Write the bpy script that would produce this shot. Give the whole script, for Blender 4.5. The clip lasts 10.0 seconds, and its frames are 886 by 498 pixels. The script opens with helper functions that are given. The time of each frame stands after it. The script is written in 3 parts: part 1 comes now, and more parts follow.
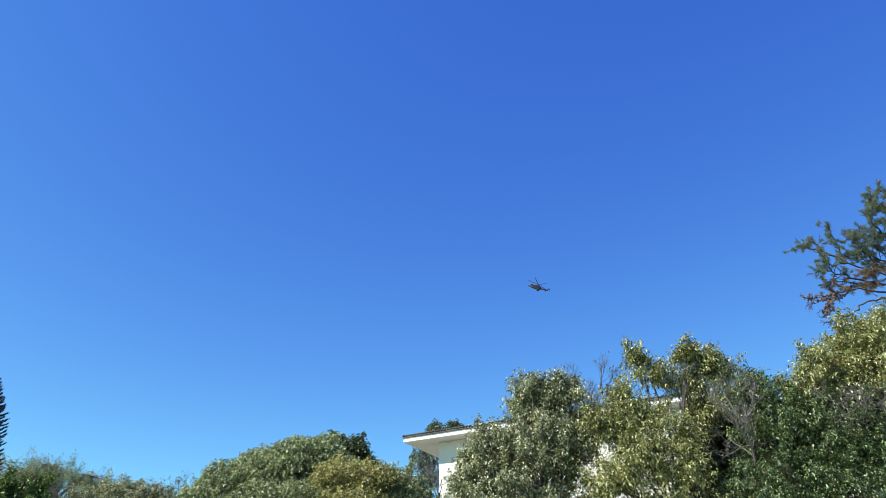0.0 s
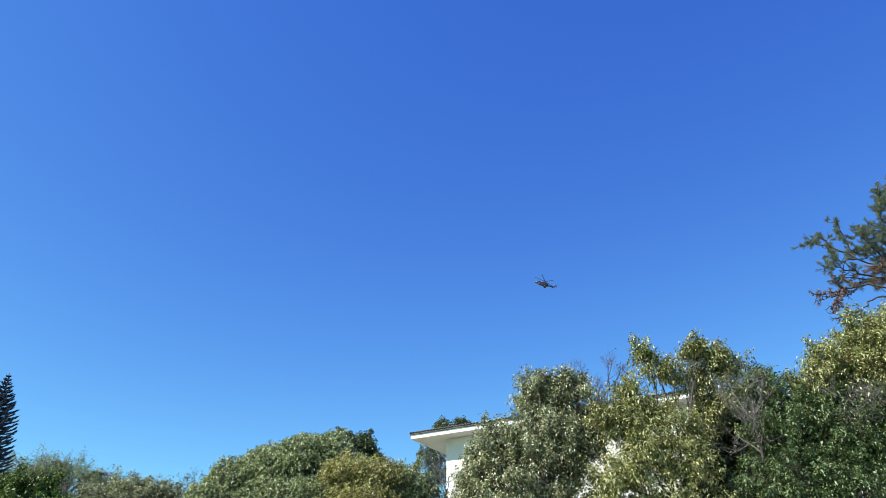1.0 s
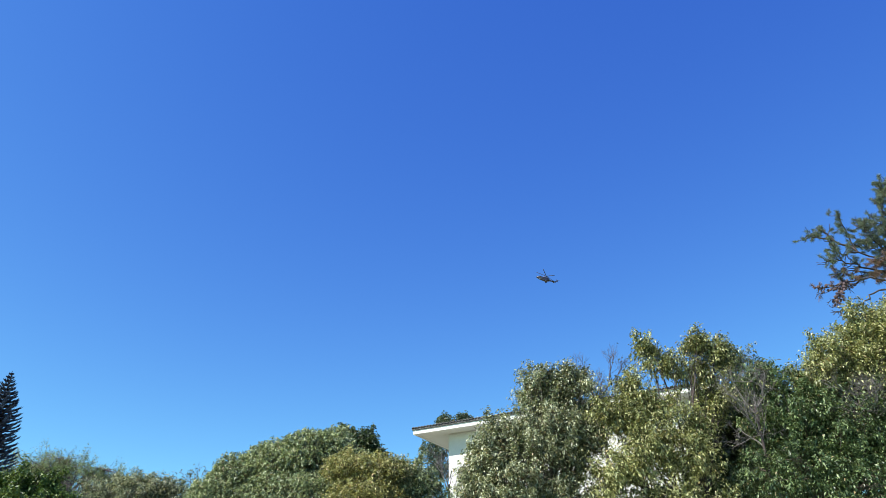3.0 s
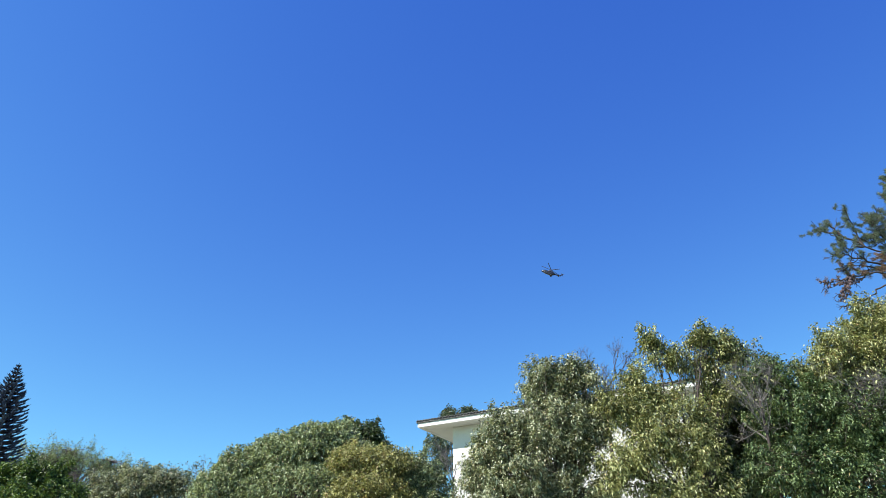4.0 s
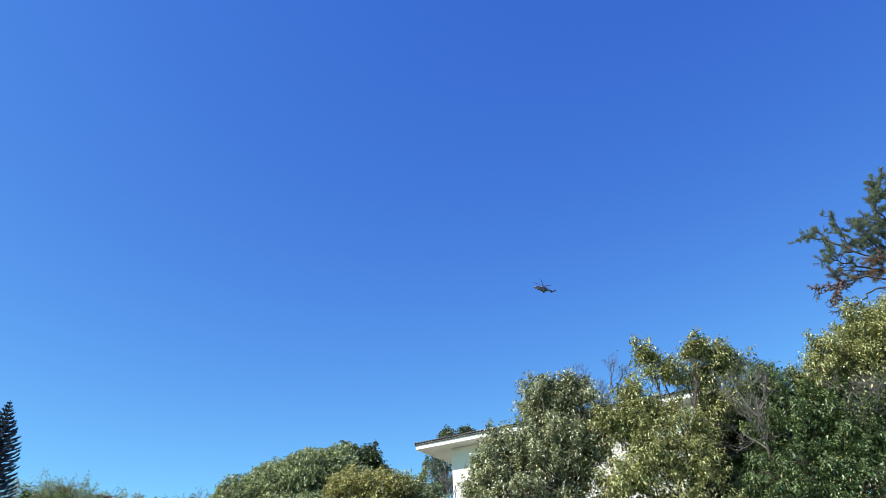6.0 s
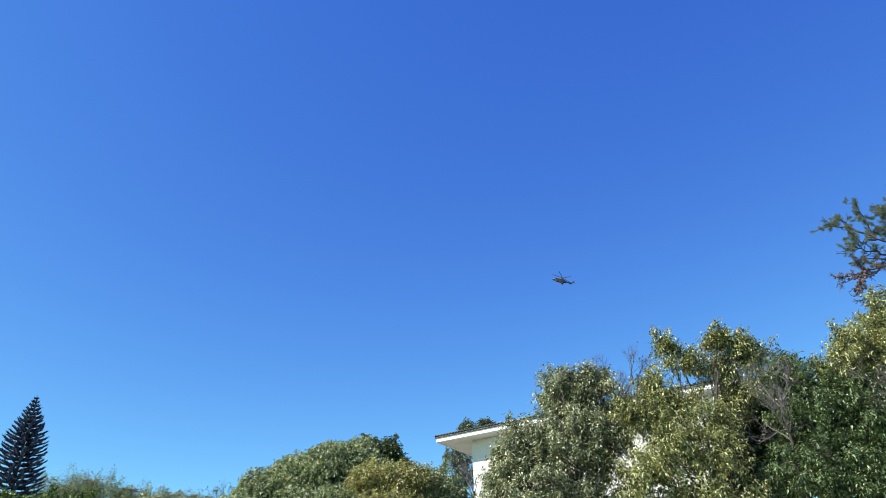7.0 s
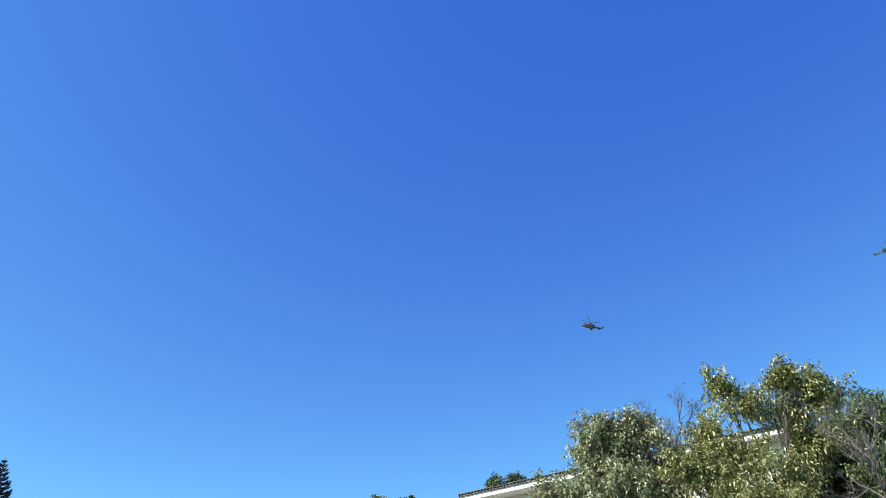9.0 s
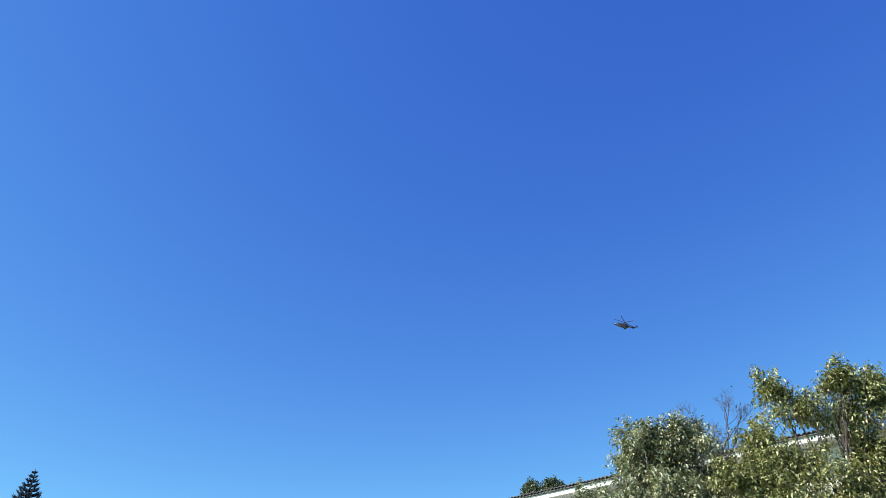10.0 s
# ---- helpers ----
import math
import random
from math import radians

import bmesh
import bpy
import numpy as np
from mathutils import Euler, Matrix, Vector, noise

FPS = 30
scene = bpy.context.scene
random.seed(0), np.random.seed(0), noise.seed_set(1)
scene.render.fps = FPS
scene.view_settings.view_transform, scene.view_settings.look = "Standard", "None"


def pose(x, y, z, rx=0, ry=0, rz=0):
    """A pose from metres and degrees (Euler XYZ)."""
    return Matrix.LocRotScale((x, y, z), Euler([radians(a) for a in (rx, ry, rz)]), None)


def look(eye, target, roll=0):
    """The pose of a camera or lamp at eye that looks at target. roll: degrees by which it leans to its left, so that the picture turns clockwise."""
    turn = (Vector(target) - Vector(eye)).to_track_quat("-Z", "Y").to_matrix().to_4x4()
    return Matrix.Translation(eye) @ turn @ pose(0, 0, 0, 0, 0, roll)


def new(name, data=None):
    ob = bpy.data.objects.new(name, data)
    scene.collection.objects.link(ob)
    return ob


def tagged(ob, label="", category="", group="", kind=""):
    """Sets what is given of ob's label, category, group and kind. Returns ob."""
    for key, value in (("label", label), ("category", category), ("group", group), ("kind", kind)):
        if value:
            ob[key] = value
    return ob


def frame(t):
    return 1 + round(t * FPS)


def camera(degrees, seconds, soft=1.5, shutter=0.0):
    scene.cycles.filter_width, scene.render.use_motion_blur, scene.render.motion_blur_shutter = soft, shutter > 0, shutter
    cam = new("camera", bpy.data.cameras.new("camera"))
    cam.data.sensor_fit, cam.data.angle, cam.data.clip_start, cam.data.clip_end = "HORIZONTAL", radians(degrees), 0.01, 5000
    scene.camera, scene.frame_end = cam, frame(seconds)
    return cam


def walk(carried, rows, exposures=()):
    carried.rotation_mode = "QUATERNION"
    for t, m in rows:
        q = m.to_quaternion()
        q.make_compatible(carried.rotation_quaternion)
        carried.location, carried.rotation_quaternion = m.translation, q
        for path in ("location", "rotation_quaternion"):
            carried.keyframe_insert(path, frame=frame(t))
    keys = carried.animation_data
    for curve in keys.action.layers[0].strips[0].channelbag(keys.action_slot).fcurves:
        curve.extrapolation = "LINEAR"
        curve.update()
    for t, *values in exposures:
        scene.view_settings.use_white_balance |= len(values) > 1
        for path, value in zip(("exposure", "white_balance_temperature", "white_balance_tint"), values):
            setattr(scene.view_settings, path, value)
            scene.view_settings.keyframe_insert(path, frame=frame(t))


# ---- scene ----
CAM = camera(65.03, 10.0, soft=0.7)
walk(CAM, [
    (0.0, pose(0.000, 0.000, 1.600, 120.234, 0.127, -0.596)),
    (0.5, pose(0.000, 0.000, 1.600, 120.104, -0.036, -0.131)),
    (1.0, pose(0.000, 0.000, 1.600, 119.996, 0.009, -0.036)),
    (1.5, pose(0.000, 0.000, 1.600, 119.856, -0.034, -0.138)),
    (2.0, pose(0.000, 0.000, 1.600, 119.582, 0.009, -0.250)),
    (2.5, pose(0.000, 0.000, 1.600, 119.810, 0.251, -0.059)),
    (4.0, pose(0.000, 0.000, 1.600, 119.093, -0.077, 0.496)),
    (4.5, pose(0.000, 0.000, 1.600, 119.420, -0.035, 0.184)),
    (5.0, pose(0.000, 0.000, 1.600, 119.997, 0.308, 0.781)),
    (6.5, pose(0.000, 0.000, 1.600, 120.841, 2.780, 1.161)),
    (7.0, pose(0.000, 0.000, 1.600, 120.219, 1.921, 2.538)),
    (7.5, pose(0.000, 0.000, 1.600, 120.531, 2.828, 2.364)),
    (8.0, pose(0.000, 0.000, 1.600, 121.782, 1.559, 3.790)),
    (8.5, pose(0.110, 0.597, 1.839, 123.018, 1.930, 2.638)),
    (9.0, pose(0.215, 2.128, 2.362, 124.330, 2.080, 5.139)),
    (9.5, pose(0.315, 2.502, 2.432, 125.296, 1.714, 6.585)),
    (10.0, pose(0.165, 2.630, 2.691, 124.530, 1.556, 7.808)),
], exposures=[(0.0, 0.8), (8.5, 0.8), (9.0, 0.86), (9.5, 0.74), (10.0, 0.74)])

# ---------------------------------------------------------------- world and sun
SUN_AZ, SUN_EL = -121.0, 47.0          # degrees from straight ahead (right is positive), degrees up
world = bpy.data.worlds.new("sky")
scene.world = world
world.use_nodes = True
wn, wl = world.node_tree.nodes, world.node_tree.links
wn.clear()
w_out = wn.new("ShaderNodeOutputWorld")
w_bg = wn.new("ShaderNodeBackground")
w_sky = wn.new("ShaderNodeTexSky")
w_sky.sky_type = "NISHITA"
w_sky.sun_disc = False
w_sky.sun_elevation = radians(SUN_EL)
w_sky.sun_rotation = radians(SUN_AZ)
w_sky.altitude = 800.0
w_sky.air_density, w_sky.dust_density, w_sky.ozone_density = 0.85, 0.0, 3.0
w_bg.inputs["Strength"].default_value = 0.057
w_split, w_join = wn.new("ShaderNodeSeparateColor"), wn.new("ShaderNodeCombineColor")
wl.new(w_sky.outputs[0], w_split.inputs[0])
for k, (power, gain) in enumerate(((1.42, 1.042), (1.28, 1.589), (0.572, 4.273))):     # a clear, deep blue, even sky
    w_pow, w_gain = wn.new("ShaderNodeMath"), wn.new("ShaderNodeMath")
    w_pow.operation, w_gain.operation = "POWER", "MULTIPLY"
    w_pow.inputs[1].default_value, w_gain.inputs[1].default_value = power, gain
    wl.new(w_split.outputs[k], w_pow.inputs[0])
    wl.new(w_pow.outputs[0], w_gain.inputs[0])
    wl.new(w_gain.outputs[0], w_join.inputs[k])
wl.new(w_join.outputs[0], w_bg.inputs["Color"])
wl.new(w_bg.outputs[0], w_out.inputs["Surface"])

to_sun = Vector((math.sin(radians(SUN_AZ)) * math.cos(radians(SUN_EL)),
                 math.cos(radians(SUN_AZ)) * math.cos(radians(SUN_EL)), math.sin(radians(SUN_EL))))
sun = new("sun", bpy.data.lights.new("sun", "SUN"))
sun.data.energy, sun.data.angle, sun.data.color = 5.0, radians(0.53), (1.0, 0.95, 0.86)
sun.matrix_world = look(to_sun * 60, (0, 0, 0))

rng = np.random.default_rng(7)


# ---------------------------------------------------------------- materials
def material(name):
    m = bpy.data.materials.new(name)
    m.use_nodes = True
    m.node_tree.nodes.clear()
    return m, m.node_tree.nodes, m.node_tree.links


def ramp(nodes, stops):
    r = nodes.new("ShaderNodeValToRGB")
    e = r.color_ramp.elements
    while len(e) < len(stops):
        e.new(0.5)
    for el, (pos, col) in zip(e, stops):
        el.position, el.color = pos, (*col, 1)
    return r


def noise_node(nodes, links, scale, detail=4.0, rough=0.6):
    co = nodes.new("ShaderNodeTexCoord")
    n = nodes.new("ShaderNodeTexNoise")
    n.inputs["Scale"].default_value, n.inputs["Detail"].default_value, n.inputs["Roughness"].default_value = scale, detail, rough
    links.new(co.outputs["Object"], n.inputs["Vector"])
    return n


def leaf_material(name, deep, mid, young, dry, rough=0.38, through_light=0.19, patch=0.4, dry_share=0.035):
    """Leaves: each one its own tone, whole boughs younger or older, some dry."""
    m, n, l = material(name)
    out, mix = n.new("ShaderNodeOutputMaterial"), n.new("ShaderNodeMixShader")
    bsdf, tr = n.new("ShaderNodeBsdfPrincipled"), n.new("ShaderNodeBsdfTranslucent")
    geo = n.new("ShaderNodeNewGeometry")
    big = noise_node(n, l, 0.8, 3.0)
    add = n.new("ShaderNodeMath")
    add.operation = "MULTIPLY_ADD"
    l.new(big.outputs["Fac"], add.inputs[0])
    add.inputs[1].default_value = patch * 2
    sub = n.new("ShaderNodeMath")
    sub.operation = "MULTIPLY_ADD"
    l.new(geo.outputs["Random Per Island"], sub.inputs[0])
    sub.inputs[1].default_value, sub.inputs[2].default_value = 0.85, 0.05 - patch
    l.new(sub.outputs[0], add.inputs[2])
    r = ramp(n, [(0.0, deep), (0.42, mid), (0.8, young), (1.0, [c * 1.15 for c in young])])
    l.new(add.outputs[0], r.inputs[0])
    old = n.new("ShaderNodeMath")
    old.operation = "GREATER_THAN"
    l.new(geo.outputs["Random Per Island"], old.inputs[0])
    old.inputs[1].default_value = 1.0 - dry_share
    col = n.new("ShaderNodeMix")
    col.data_type = "RGBA"
    l.new(old.outputs[0], col.inputs[0])
    l.new(r.outputs[0], col.inputs[6])
    col.inputs[7].default_value = (*dry, 1)
    l.new(col.outputs[2], bsdf.inputs["Base Color"])
    bright = n.new("ShaderNodeMix")
    bright.data_type, bright.blend_type = "RGBA", "MULTIPLY"
    bright.inputs[0].default_value = 1.0
    l.new(col.outputs[2], bright.inputs[6])
    bright.inputs[7].default_value = (1.25, 1.2, 0.7, 1)
    l.new(bright.outputs[2], tr.inputs["Color"])
    bsdf.inputs["Roughness"].default_value = rough
    bsdf.inputs["Specular IOR Level"].default_value = 0.5
    fine = noise_node(n, l, 60.0, 2.0)
    bump = n.new("ShaderNodeBump")
    bump.inputs["Strength"].default_value, bump.inputs["Distance"].default_value = 0.25, 0.01
    l.new(fine.outputs["Fac"], bump.inputs["Height"])
    l.new(bump.outputs[0], bsdf.inputs["Normal"])
    mix.inputs[0].default_value = through_light
    l.new(bsdf.outputs[0], mix.inputs[1])
    l.new(tr.outputs[0], mix.inputs[2])
    l.new(mix.outputs[0], out.inputs["Surface"])
    return m


def rough_material(name, a, b, scale, rough=0.8, bump_size=0.01, fine=8.0, metal=0.0, by_piece=0.0):
    """A matt surface of two tones with stains at one scale and grain at another."""
    m, n, l = material(name)
    out, bsdf = n.new("ShaderNodeOutputMaterial"), n.new("ShaderNodeBsdfPrincipled")
    big, small = noise_node(n, l, scale, 5.0), noise_node(n, l, scale * fine, 4.0)
    mixn = n.new("ShaderNodeMath")
    mixn.operation = "MULTIPLY_ADD"
    l.new(small.outputs["Fac"], mixn.inputs[0])
    mixn.inputs[1].default_value = 0.5
    half = n.new("ShaderNodeMath")
    half.operation = "MULTIPLY_ADD"
    l.new(big.outputs["Fac"], half.inputs[0])
    half.inputs[1].default_value, half.inputs[2].default_value = 1.2, -0.35
    l.new(half.outputs[0], mixn.inputs[2])
    last = mixn
    if by_piece:
        info, pm = n.new("ShaderNodeObjectInfo"), n.new("ShaderNodeMath")
        pm.operation = "MULTIPLY_ADD"
        l.new(info.outputs["Random"], pm.inputs[0])
        pm.inputs[1].default_value = by_piece
        l.new(mixn.outputs[0], pm.inputs[2])
        last = pm
    r = ramp(n, [(0.1, a), (0.9, b)])
    l.new(last.outputs[0], r.inputs[0])
    l.new(r.outputs[0], bsdf.inputs["Base Color"])
    bsdf.inputs["Roughness"].default_value, bsdf.inputs["Metallic"].default_value = rough, metal
    bump = n.new("ShaderNodeBump")
    bump.inputs["Strength"].default_value, bump.inputs["Distance"].default_value = 0.5, bump_size
    l.new(small.outputs["Fac"], bump.inputs["Height"])
    l.new(bump.outputs[0], bsdf.inputs["Normal"])
    l.new(bsdf.outputs[0], out.inputs["Surface"])
    return m


LEAF_OLIVE = leaf_material("olive_leaf", (0.028, 0.037, 0.018), (0.158, 0.190, 0.098), (0.510, 0.530, 0.370), (0.42, 0.34, 0.20))
LEAF_YELLOW = leaf_material("yellow_green_leaf", (0.030, 0.041, 0.014), (0.198, 0.224, 0.084), (0.560, 0.565, 0.290), (0.45, 0.35, 0.18))
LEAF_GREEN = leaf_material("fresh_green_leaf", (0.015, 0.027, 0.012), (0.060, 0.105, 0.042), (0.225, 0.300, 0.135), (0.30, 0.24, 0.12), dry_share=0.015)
LEAF_GREY = leaf_material("grey_green_leaf", (0.042, 0.060, 0.030), (0.190, 0.240, 0.120), (0.460, 0.520, 0.310), (0.40, 0.33, 0.21))
# dark green of the dome tree; on the filler tree it stands for shade
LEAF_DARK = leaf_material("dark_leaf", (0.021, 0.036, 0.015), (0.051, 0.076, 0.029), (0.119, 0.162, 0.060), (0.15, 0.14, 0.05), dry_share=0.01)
LEAF_FRESH = leaf_material("clear_green_leaf", (0.020, 0.040, 0.010), (0.062, 0.115, 0.025), (0.165, 0.235, 0.058), (0.15, 0.16, 0.05), dry_share=0.01, rough=0.55)
LEAF_BLUE = leaf_material("blue_green_leaf", (0.05, 0.075, 0.055), (0.11, 0.15, 0.10), (0.20, 0.24, 0.16), (0.2, 0.16, 0.09))
LEAF_LIGHT = leaf_material("light_feathery_leaf", (0.104, 0.150, 0.073), (0.208, 0.278, 0.133), (0.347, 0.412, 0.218), (0.28, 0.23, 0.14), rough=0.45)
LEAF_TAN = leaf_material("golden_leaf", (0.062, 0.066, 0.022), (0.255, 0.258, 0.092), (0.520, 0.500, 0.225), (0.42, 0.31, 0.16), dry_share=0.05)
NEEDLE_PINE = leaf_material("pine_needle", (0.085, 0.125, 0.095), (0.175, 0.235, 0.175), (0.30, 0.37, 0.26), (0.30, 0.21, 0.12), rough=0.5, through_light=0.3)
NEEDLE_BROWN = leaf_material("dead_needle", (0.16, 0.105, 0.085), (0.28, 0.19, 0.15), (0.38, 0.27, 0.21), (0.30, 0.22, 0.17), rough=0.7, through_light=0.25)
NEEDLE_DARK = leaf_material("norfolk_needle", (0.022, 0.036, 0.100), (0.046, 0.070, 0.150), (0.11, 0.145, 0.22), (0.06, 0.06, 0.05), rough=0.5, through_light=0.12)
CONE = rough_material("purplish_brown_cone", (0.06, 0.04, 0.045), (0.16, 0.11, 0.12), 20.0, 0.8, 0.01)
BARK = rough_material("grey_bark", (0.07, 0.055, 0.042), (0.24, 0.20, 0.16), 3.0, 0.9, 0.02)
BARK_DARK = rough_material("dark_bark", (0.028, 0.021, 0.020), (0.085, 0.066, 0.062), 3.0, 0.9, 0.02)
TWIG = rough_material("grey_twig", (0.095, 0.086, 0.085), (0.23, 0.21, 0.205), 4.0, 0.9, 0.005)
TWIG_PURPLE = rough_material("purplish_bare_twig", (0.065, 0.050, 0.056), (0.165, 0.13, 0.138), 4.0, 0.9, 0.005)
STUCCO = rough_material("white_stucco", (0.53, 0.51, 0.50), (0.73, 0.71, 0.695), 0.9, 0.9, 0.004, 30.0)
PAINT = rough_material("white_painted_concrete", (0.70, 0.68, 0.655), (0.82, 0.80, 0.775), 0.7, 0.75, 0.003, 25.0)
TILE = rough_material("dark_roof_tile", (0.05, 0.046, 0.047), (0.15, 0.138, 0.135), 2.5, 0.7, 0.006, 8.0, by_piece=0.25)
GRASS = rough_material("dry_lawn", (0.085, 0.090, 0.050), (0.21, 0.20, 0.125), 0.35, 0.95, 0.03, 40.0)
HELI_DARK = rough_material("dark_blue_paint", (0.008, 0.010, 0.026), (0.016, 0.019, 0.042), 0.4, 0.4, 0.002)
HELI_PALE = rough_material("pale_grey_paint", (0.022, 0.024, 0.045), (0.042, 0.045, 0.072), 0.4, 0.4, 0.002)
HELI_GLASS = rough_material("tinted_cockpit_glass", (0.012, 0.014, 0.018), (0.02, 0.022, 0.028), 0.5, 0.08, 0.0005)
HELI_BLADE = rough_material("rotor_blade_grey", (0.03, 0.03, 0.033), (0.06, 0.06, 0.065), 0.6, 0.6, 0.001)


# ---------------------------------------------------------------- mesh helpers
def link(name, verts, faces, mat, parent=None, label="", smooth=False):
    """One mesh object from arrays of corners and of faces with equal numbers of corners, or lists."""
    me = bpy.data.meshes.new(name)
    if isinstance(faces, np.ndarray):
        verts = np.asarray(verts, np.float32)
        k = faces.shape[1]
        me.vertices.add(len(verts))
        me.vertices.foreach_set("co", verts.ravel())
        me.loops.add(faces.size)
        me.loops.foreach_set("vertex_index", faces.astype(np.int32).ravel())
        me.polygons.add(len(faces))
        me.polygons.foreach_set("loop_start", np.arange(0, faces.size, k, dtype=np.int32))
        me.update(calc_edges=True)
    else:
        me.from_pydata([tuple(v) for v in verts], [], faces)
        me.update()
    if smooth:
        me.polygons.foreach_set("use_smooth", [True] * len(me.polygons))
    me.materials.append(mat)
    ob = new(name, me)
    if parent is not None:
        ob.parent = parent
    if label:
        tagged(ob, label)
    return ob


def part(name, bm, mat, parent, label="", smooth=False):
    me = bpy.data.meshes.new(name)
    bm.normal_update()
    bm.to_mesh(me)
    bm.free()
    if smooth:
        me.polygons.foreach_set("use_smooth", [True] * len(me.polygons))
    me.materials.append(mat)
    ob = new(name, me)
    ob.parent = parent
    if label:
        tagged(ob, label)
    return ob


def unit(v):
    return v / np.maximum(np.linalg.norm(v, axis=-1, keepdims=True), 1e-9)


def tubes(paths, sides=6):
    """Tapered round tubes along paths of (points, radii), as one set of corners and quads."""
    vs, fs, off = [], [], 0
    ang = np.arange(sides) * 2 * np.pi / sides
    for pts, rad in paths:
        pts, rad = np.asarray(pts, float), np.asarray(rad, float)
        tan = unit(np.gradient(pts, axis=0))
        ref = np.where(np.abs(tan[:, 2:3]) > 0.9, [[1.0, 0, 0]], [[0, 0, 1.0]])
        a = unit(np.cross(tan, ref))
        b = np.cross(tan, a)
        ring = pts[:, None] + rad[:, None, None] * (np.cos(ang)[None, :, None] * a[:, None] + np.sin(ang)[None, :, None] * b[:, None])
        k = len(pts)
        vs.append(ring.reshape(-1, 3))
        i, j = np.meshgrid(np.arange(k - 1), np.arange(sides), indexing="ij")
        j2 = (j + 1) % sides
        fs.append(off + np.stack([i * sides + j, i * sides + j2, (i + 1) * sides + j2, (i + 1) * sides + j], -1).reshape(-1, 4))
        off += k * sides
    return np.concatenate(vs), np.concatenate(fs)


def bend(p, q, lift=0.0, wobble=0.0, k=7):
    """A curved way from p to q that sags upward by lift and wanders a little."""
    p, q = np.asarray(p, float), np.asarray(q, float)
    s = np.linspace(0, 1, k)[:, None]
    way = p + (q - p) * s
    way[:, 2] += lift * np.sin(np.pi * s[:, 0])
    way[1:-1] += rng.normal(0, 1, (k - 2, 3)) * wobble
    return way


def leaves(P, D, length, width, droop=0.25):
    """Folded, pointed leaves: at P, pointing along D, folded along the midrib. Four corners and two triangles each."""
    n = len(P)
    D = unit(D)
    side = unit(np.cross(D, np.array([0, 0, 1.0]) + rng.normal(0, 0.6, (n, 3))))
    up = np.cross(side, D)
    ln = (length * rng.uniform(0.65, 1.3, n))[:, None]
    wd = (width * rng.uniform(0.75, 1.2, n))[:, None]
    down = np.zeros((n, 3))
    down[:, 2] = -1
    tip = P + D * ln + down * ln * droop * rng.uniform(0.3, 1.6, (n, 1))
    lift = up * wd * rng.uniform(0.05, 0.4, (n, 1))
    at = rng.uniform(0.38, 0.52, (n, 1))
    lf = P + D * ln * at + side * wd * 0.5 + lift
    rt = P + D * ln * at - side * wd * 0.5 + lift
    V = np.stack([P, lf, rt, tip], 1).reshape(-1, 3)
    b = np.arange(n)[:, None] * 4
    F = np.concatenate([b + [0, 3, 1], b + [0, 2, 3]], 1).reshape(-1, 3)
    return V, F


def arched_leaves(P, D, length, width, curl=0.6):
    """Long leaves that leave the shoot outwards and arch over to hang: five corners and four triangles each."""
    n = len(P)
    D = unit(D)
    side = unit(np.cross(D, np.array([0, 0, 1.0]) + rng.normal(0, 0.35, (n, 3))))
    up = np.cross(side, D)
    ln = (length * rng.uniform(0.6, 1.25, n))[:, None]
    wd = (width * rng.uniform(0.75, 1.2, n))[:, None]
    bow = curl * rng.uniform(0.3, 1.4, (n, 1))
    down = np.array([[0, 0, -1.0]])
    mid = P + D * ln * 0.5 + up * ln * 0.05 + down * ln * bow * 0.12
    tip = P + D * ln * (1.0 - 0.25 * bow) + down * ln * bow * 0.7
    fold = up * wd * rng.uniform(0.0, 0.3, (n, 1))
    lf, rt = mid + side * wd * 0.5 + fold, mid - side * wd * 0.5 + fold
    V = np.stack([P, lf, rt, mid, tip], 1).reshape(-1, 3)
    b = np.arange(n)[:, None] * 5
    F = np.concatenate([b + [0, 3, 1], b + [0, 2, 3], b + [3, 4, 1], b + [3, 2, 4]], 1).reshape(-1, 3)
    return V, F


def sphere_dirs(n):
    return unit(rng.normal(0, 1, (n, 3)))


def shoot_tips(lobes, per_m2, ragged=0.2, inner=0.5, clump=0.6, plume=0.12):
    """Where the shoots of a crown sit, which way they grow, and the lobe of each."""
    P, D, which = [], [], []
    for i, (x, y, z, a, b, c, dens) in enumerate(lobes):
        area = 4 * np.pi * (((a * b) ** 1.6 + (a * c) ** 1.6 + (b * c) ** 1.6) / 3) ** (1 / 1.6)
        n = max(6, int(area * per_m2 * dens))
        d = sphere_dirs(n)
        lump = np.array([noise.noise(Vector(v * 2.3) + Vector((i * 7.1, x, y))) + 0.6 * noise.noise(Vector(v * 6.0) + Vector((x, i * 3.3, z))) for v in d])
        r = (1 - inner * rng.random(n) ** 1.6) * (1 + ragged * lump * 1.6)
        at = d * r[:, None] * [a, b, c]
        heads = rng.integers(0, n, max(3, int(area * 9)))
        mine = heads[rng.integers(0, len(heads), n)]
        tuft = (rng.random(n) < clump)[:, None]
        at = np.where(tuft, at[mine] * 1.04 + rng.normal(0, plume, (n, 3)), at)
        d = np.where(tuft, d[mine], d)
        P.append(np.array([x, y, z]) + at)
        D.append(unit(d / [a, b, c]))
        which += [i] * n
    P, D, which = np.concatenate(P), np.concatenate(D), np.array(which)
    keep = P[:, 2] > 0.15
    return P[keep], D[keep], which[keep]


